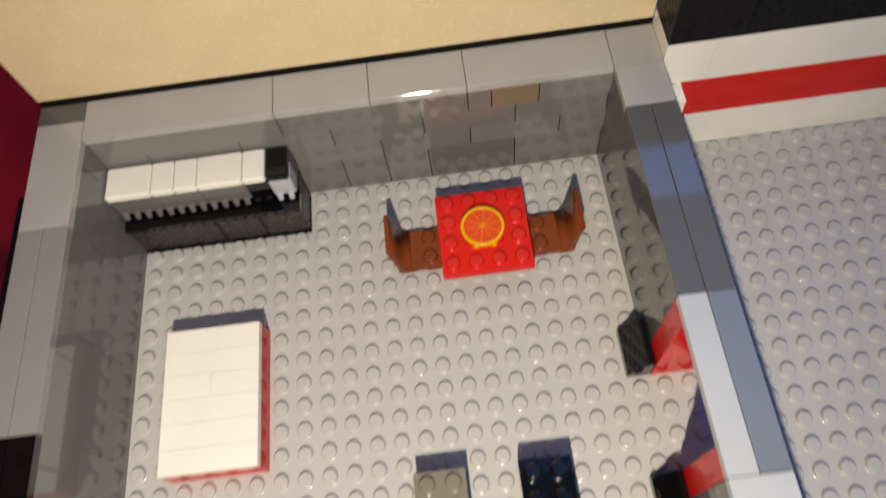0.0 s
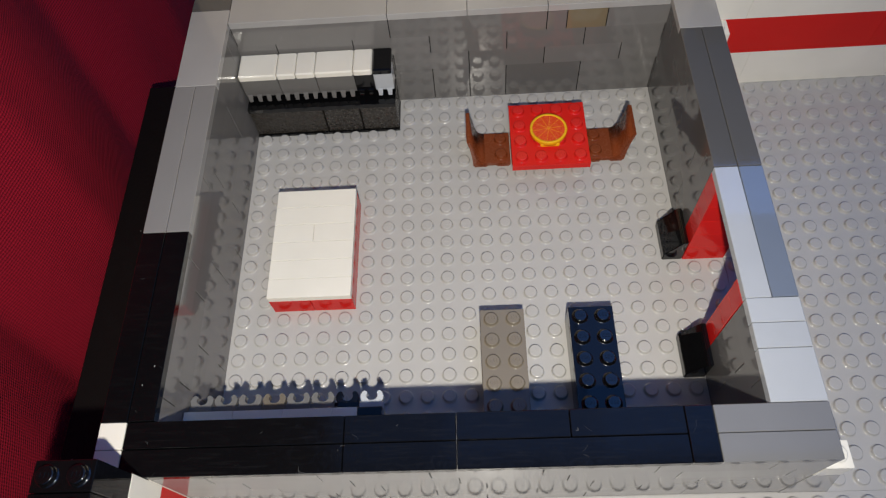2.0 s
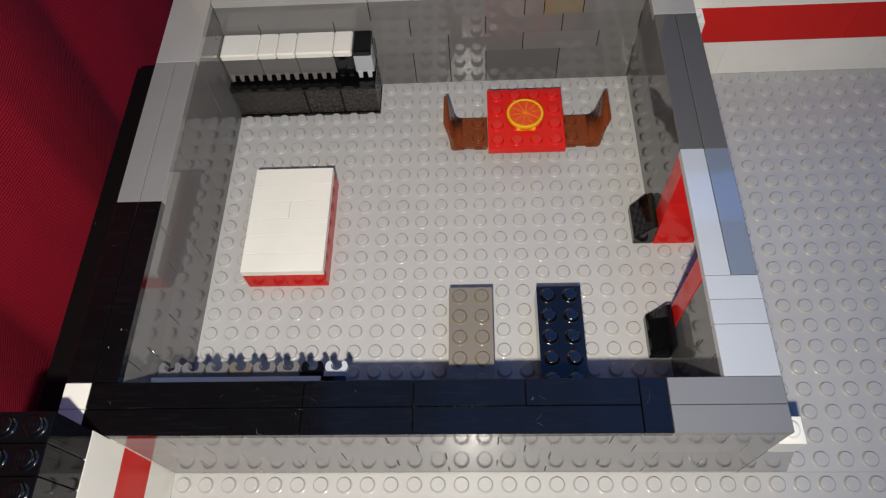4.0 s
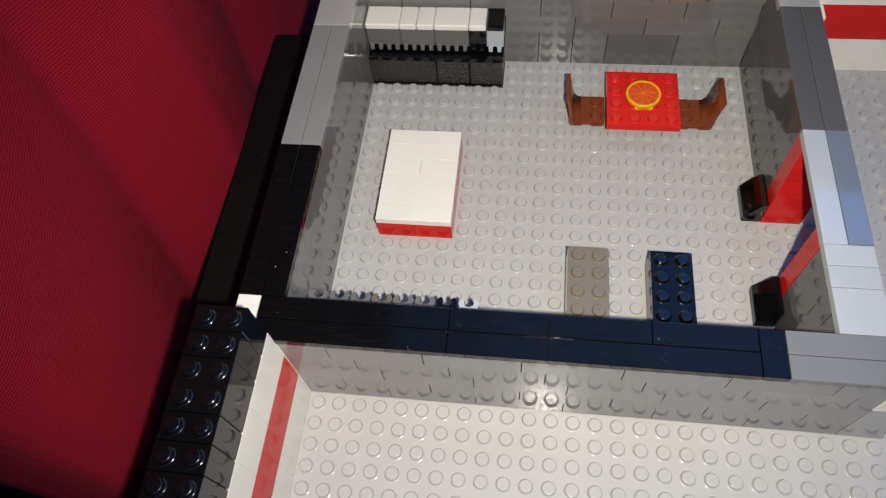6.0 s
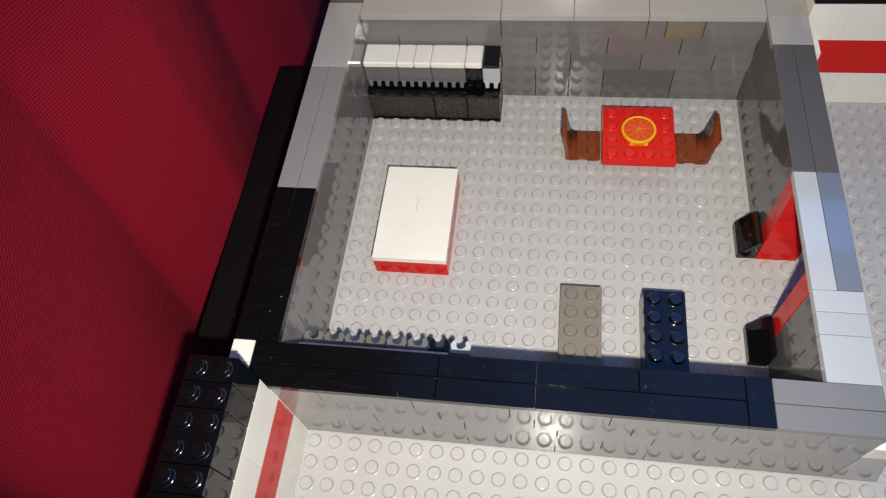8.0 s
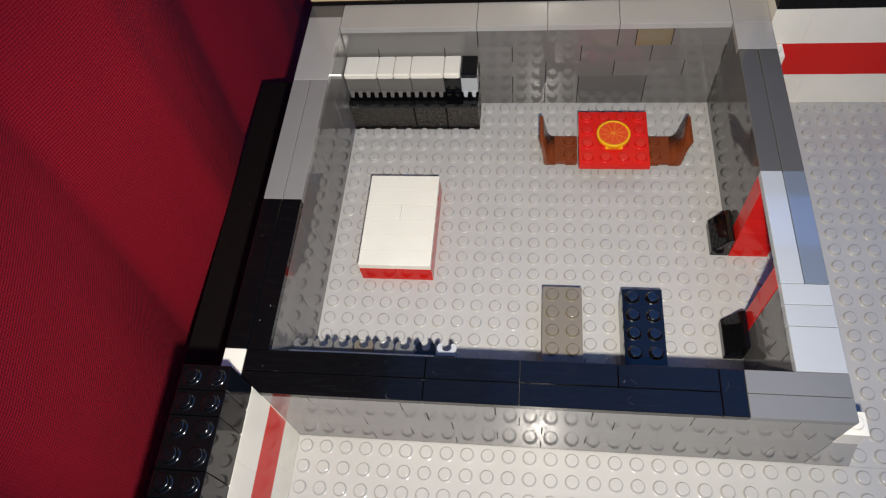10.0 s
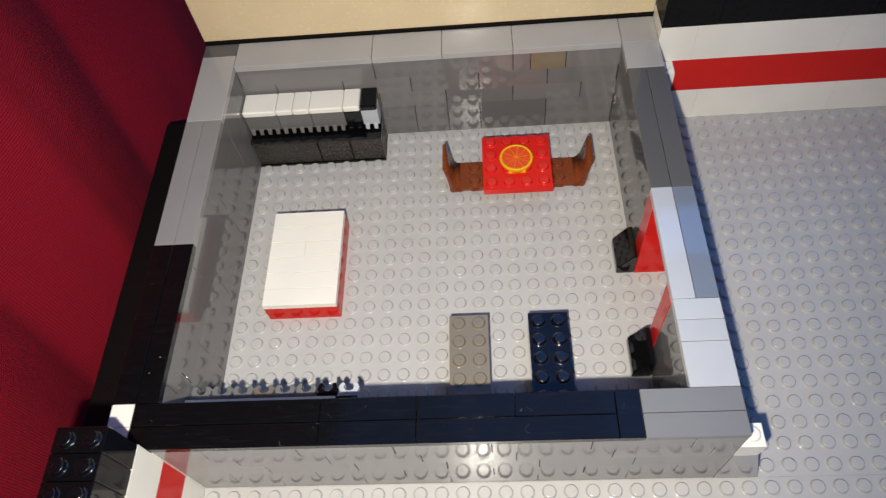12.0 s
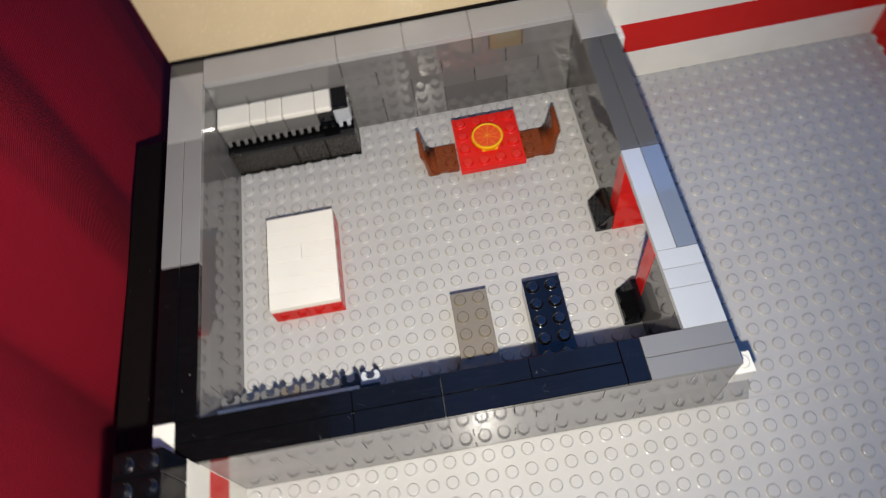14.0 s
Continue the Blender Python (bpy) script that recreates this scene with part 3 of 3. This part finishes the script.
def horn_mesh(mat, tall=0.52):
    """Two curved clip prongs joined at their root: a U cut from a slab, opening along +y."""
    key = ("horns", mat.name, tall)
    if key not in MESHES:
        out = [(0.12, 0.0), (0.06, 0.10), (0.03, 0.24), (0.05, tall - 0.16), (0.11, tall - 0.05), (0.20, tall), (0.28, tall - 0.04), (0.31, tall - 0.11)]
        arc = [(0.5 - 0.23 * math.cos(a), 0.27 - 0.20 * math.sin(a)) for a in np.linspace(-0.4, math.pi + 0.4, 13)]
        loop = out + arc + [(1 - x, y) for x, y in reversed(out)]
        bm = bmesh.new()
        lo = [bm.verts.new((x, y, 0.03)) for x, y in loop]
        hi = [bm.verts.new((x, y, 0.37)) for x, y in loop]
        n = len(loop)
        for k in range(n):
            bm.faces.new((lo[k], lo[(k + 1) % n], hi[(k + 1) % n], hi[k]))
        bm.faces.new(hi)
        bm.faces.new(lo[::-1])
        bmesh.ops.recalc_face_normals(bm, faces=bm.faces[:])
        bmesh.ops.triangulate(bm, faces=[f for f in bm.faces if len(f.verts) > 4])
        MESHES[key] = mesh_from(bm, "clip_hook", mat)
    return MESHES[key]


def tooth_mesh(mat):
    """One curved prong of a clip, hanging down and forwards."""
    key = ("tooth", mat.name)
    if key not in MESHES:
        bm = bmesh.new()
        rows = []
        for k in range(6):
            s = k / 5
            y, z, w, d = -0.06 - 0.24 * s + 0.08 * s * s, 0.05 - 0.36 * s, 0.135 - 0.04 * s, 0.12 - 0.04 * s
            rows.append([bm.verts.new((a * w, y + b * d, z + 0.5 * b * d)) for a, b in ((-1, -1), (1, -1), (1, 1), (-1, 1))])
        for a, b in zip(rows, rows[1:]):
            for k in range(4):
                bm.faces.new((a[k], a[(k + 1) % 4], b[(k + 1) % 4], b[k]))
        bm.faces.new(rows[0])
        bm.faces.new(rows[-1][::-1])
        bmesh.ops.recalc_face_normals(bm, faces=bm.faces[:])
        MESHES[key] = mesh_from(bm, "tooth", mat)
    return MESHES[key]


CLIP = plastic("clip_grey_plastic", (0.15, 0.149, 0.15), 0.12)
CLIPTAN = plastic("clip_tan_plastic", (0.155, 0.135, 0.11), 0.12)
ORDER = [CLIP] * 3 + [CLIPTAN] + [CLIP] * 2 + [BLACK, PALE]
hood = root("wall_shelf", (0, 12, 0), "white-topped shelf with grey clip fronts over the counter", "shelf")
for a, b, m in ((0, 2, FRONT), (2, 4, FRONT), (4, 6, FRONT), (6, 7, BLACK), (7, 8, PALE)):
    bm = bmesh.new()
    box(bm, a + 0.01, b - 0.01, 0.48, 1.3, 2.68, 3.9, 0.025)
    front = part("front_piece", bm, m, hood)
    for k in range(2 * a, 2 * b):
        put("tooth", tooth_mesh(m), (k / 2 + 0.25, 0.60, 2.80), front)
for a, b, m in ((0, 2, WHITE), (2, 3, WHITE), (3, 4, WHITE), (4, 6, WHITE), (6, 7, WHITE), (7, 8, BLACK)):
    put("tile", brick_mesh(b - a, 1.58, 0.4, m, gap=0.014, bevel=0.07), (a, 0.36, 3.9), hood)

# ---- things: clip rail inside the front wall ----
rail = root("clip_rail", (0, -6, 0), "row of grey clip pieces along the front wall", "rail")
bm = bmesh.new()
box(bm, 0.02, 7.98, 0.0, 0.98, 0.0, 3.2, 0.02)
part("backing", bm, BLACK, rail)
for i, m in enumerate(ORDER):
    ob = put("clip_plate", brick_mesh(1, 1.32, 0.4, m), (i, 0.01, 3.2), rail)
    put("clip_hook", horn_mesh(m, 0.48), (0, 1.30, 0.0), ob)
for a, b, m in ((0, 2, WHITE), (2, 4, WHITE), (4, 6, WHITE), (6, 7, WHITE), (7, 8, BLACK)):
    put("tile", brick_mesh(b - a, 1.0, 0.4, m), (a, 0.0, 3.6), rail)


# ---- things: black slopes by the doorway ----
def slope(at):
    bm = bmesh.new()
    prof = ((0.02, 0.0), (0.98, 0.0), (0.98, 1.6), (0.80, 1.6), (0.72, 1.54), (0.02, 0.5))
    lo = [bm.verts.new((x, 0.02, z)) for x, z in prof]
    hi = [bm.verts.new((x, 1.98, z)) for x, z in prof]
    bm.faces.new(lo)
    bm.faces.new(hi[::-1])
    n = len(prof)
    for k in range(n):
        bm.faces.new((lo[k], hi[k], hi[(k + 1) % n], lo[(k + 1) % n]))
    bmesh.ops.recalc_face_normals(bm, faces=bm.faces[:])
    bmesh.ops.bevel(bm, geom=bm.edges[:], offset=0.035, segments=2, affect="EDGES")
    return tagged(part("slope_brick", bm, BLACK, None, at=at), "glossy black slope brick beside the red doorway", "slope brick", "slopes by the doorway")


slope((21, 3, 0))
slope((21, -3, 0))
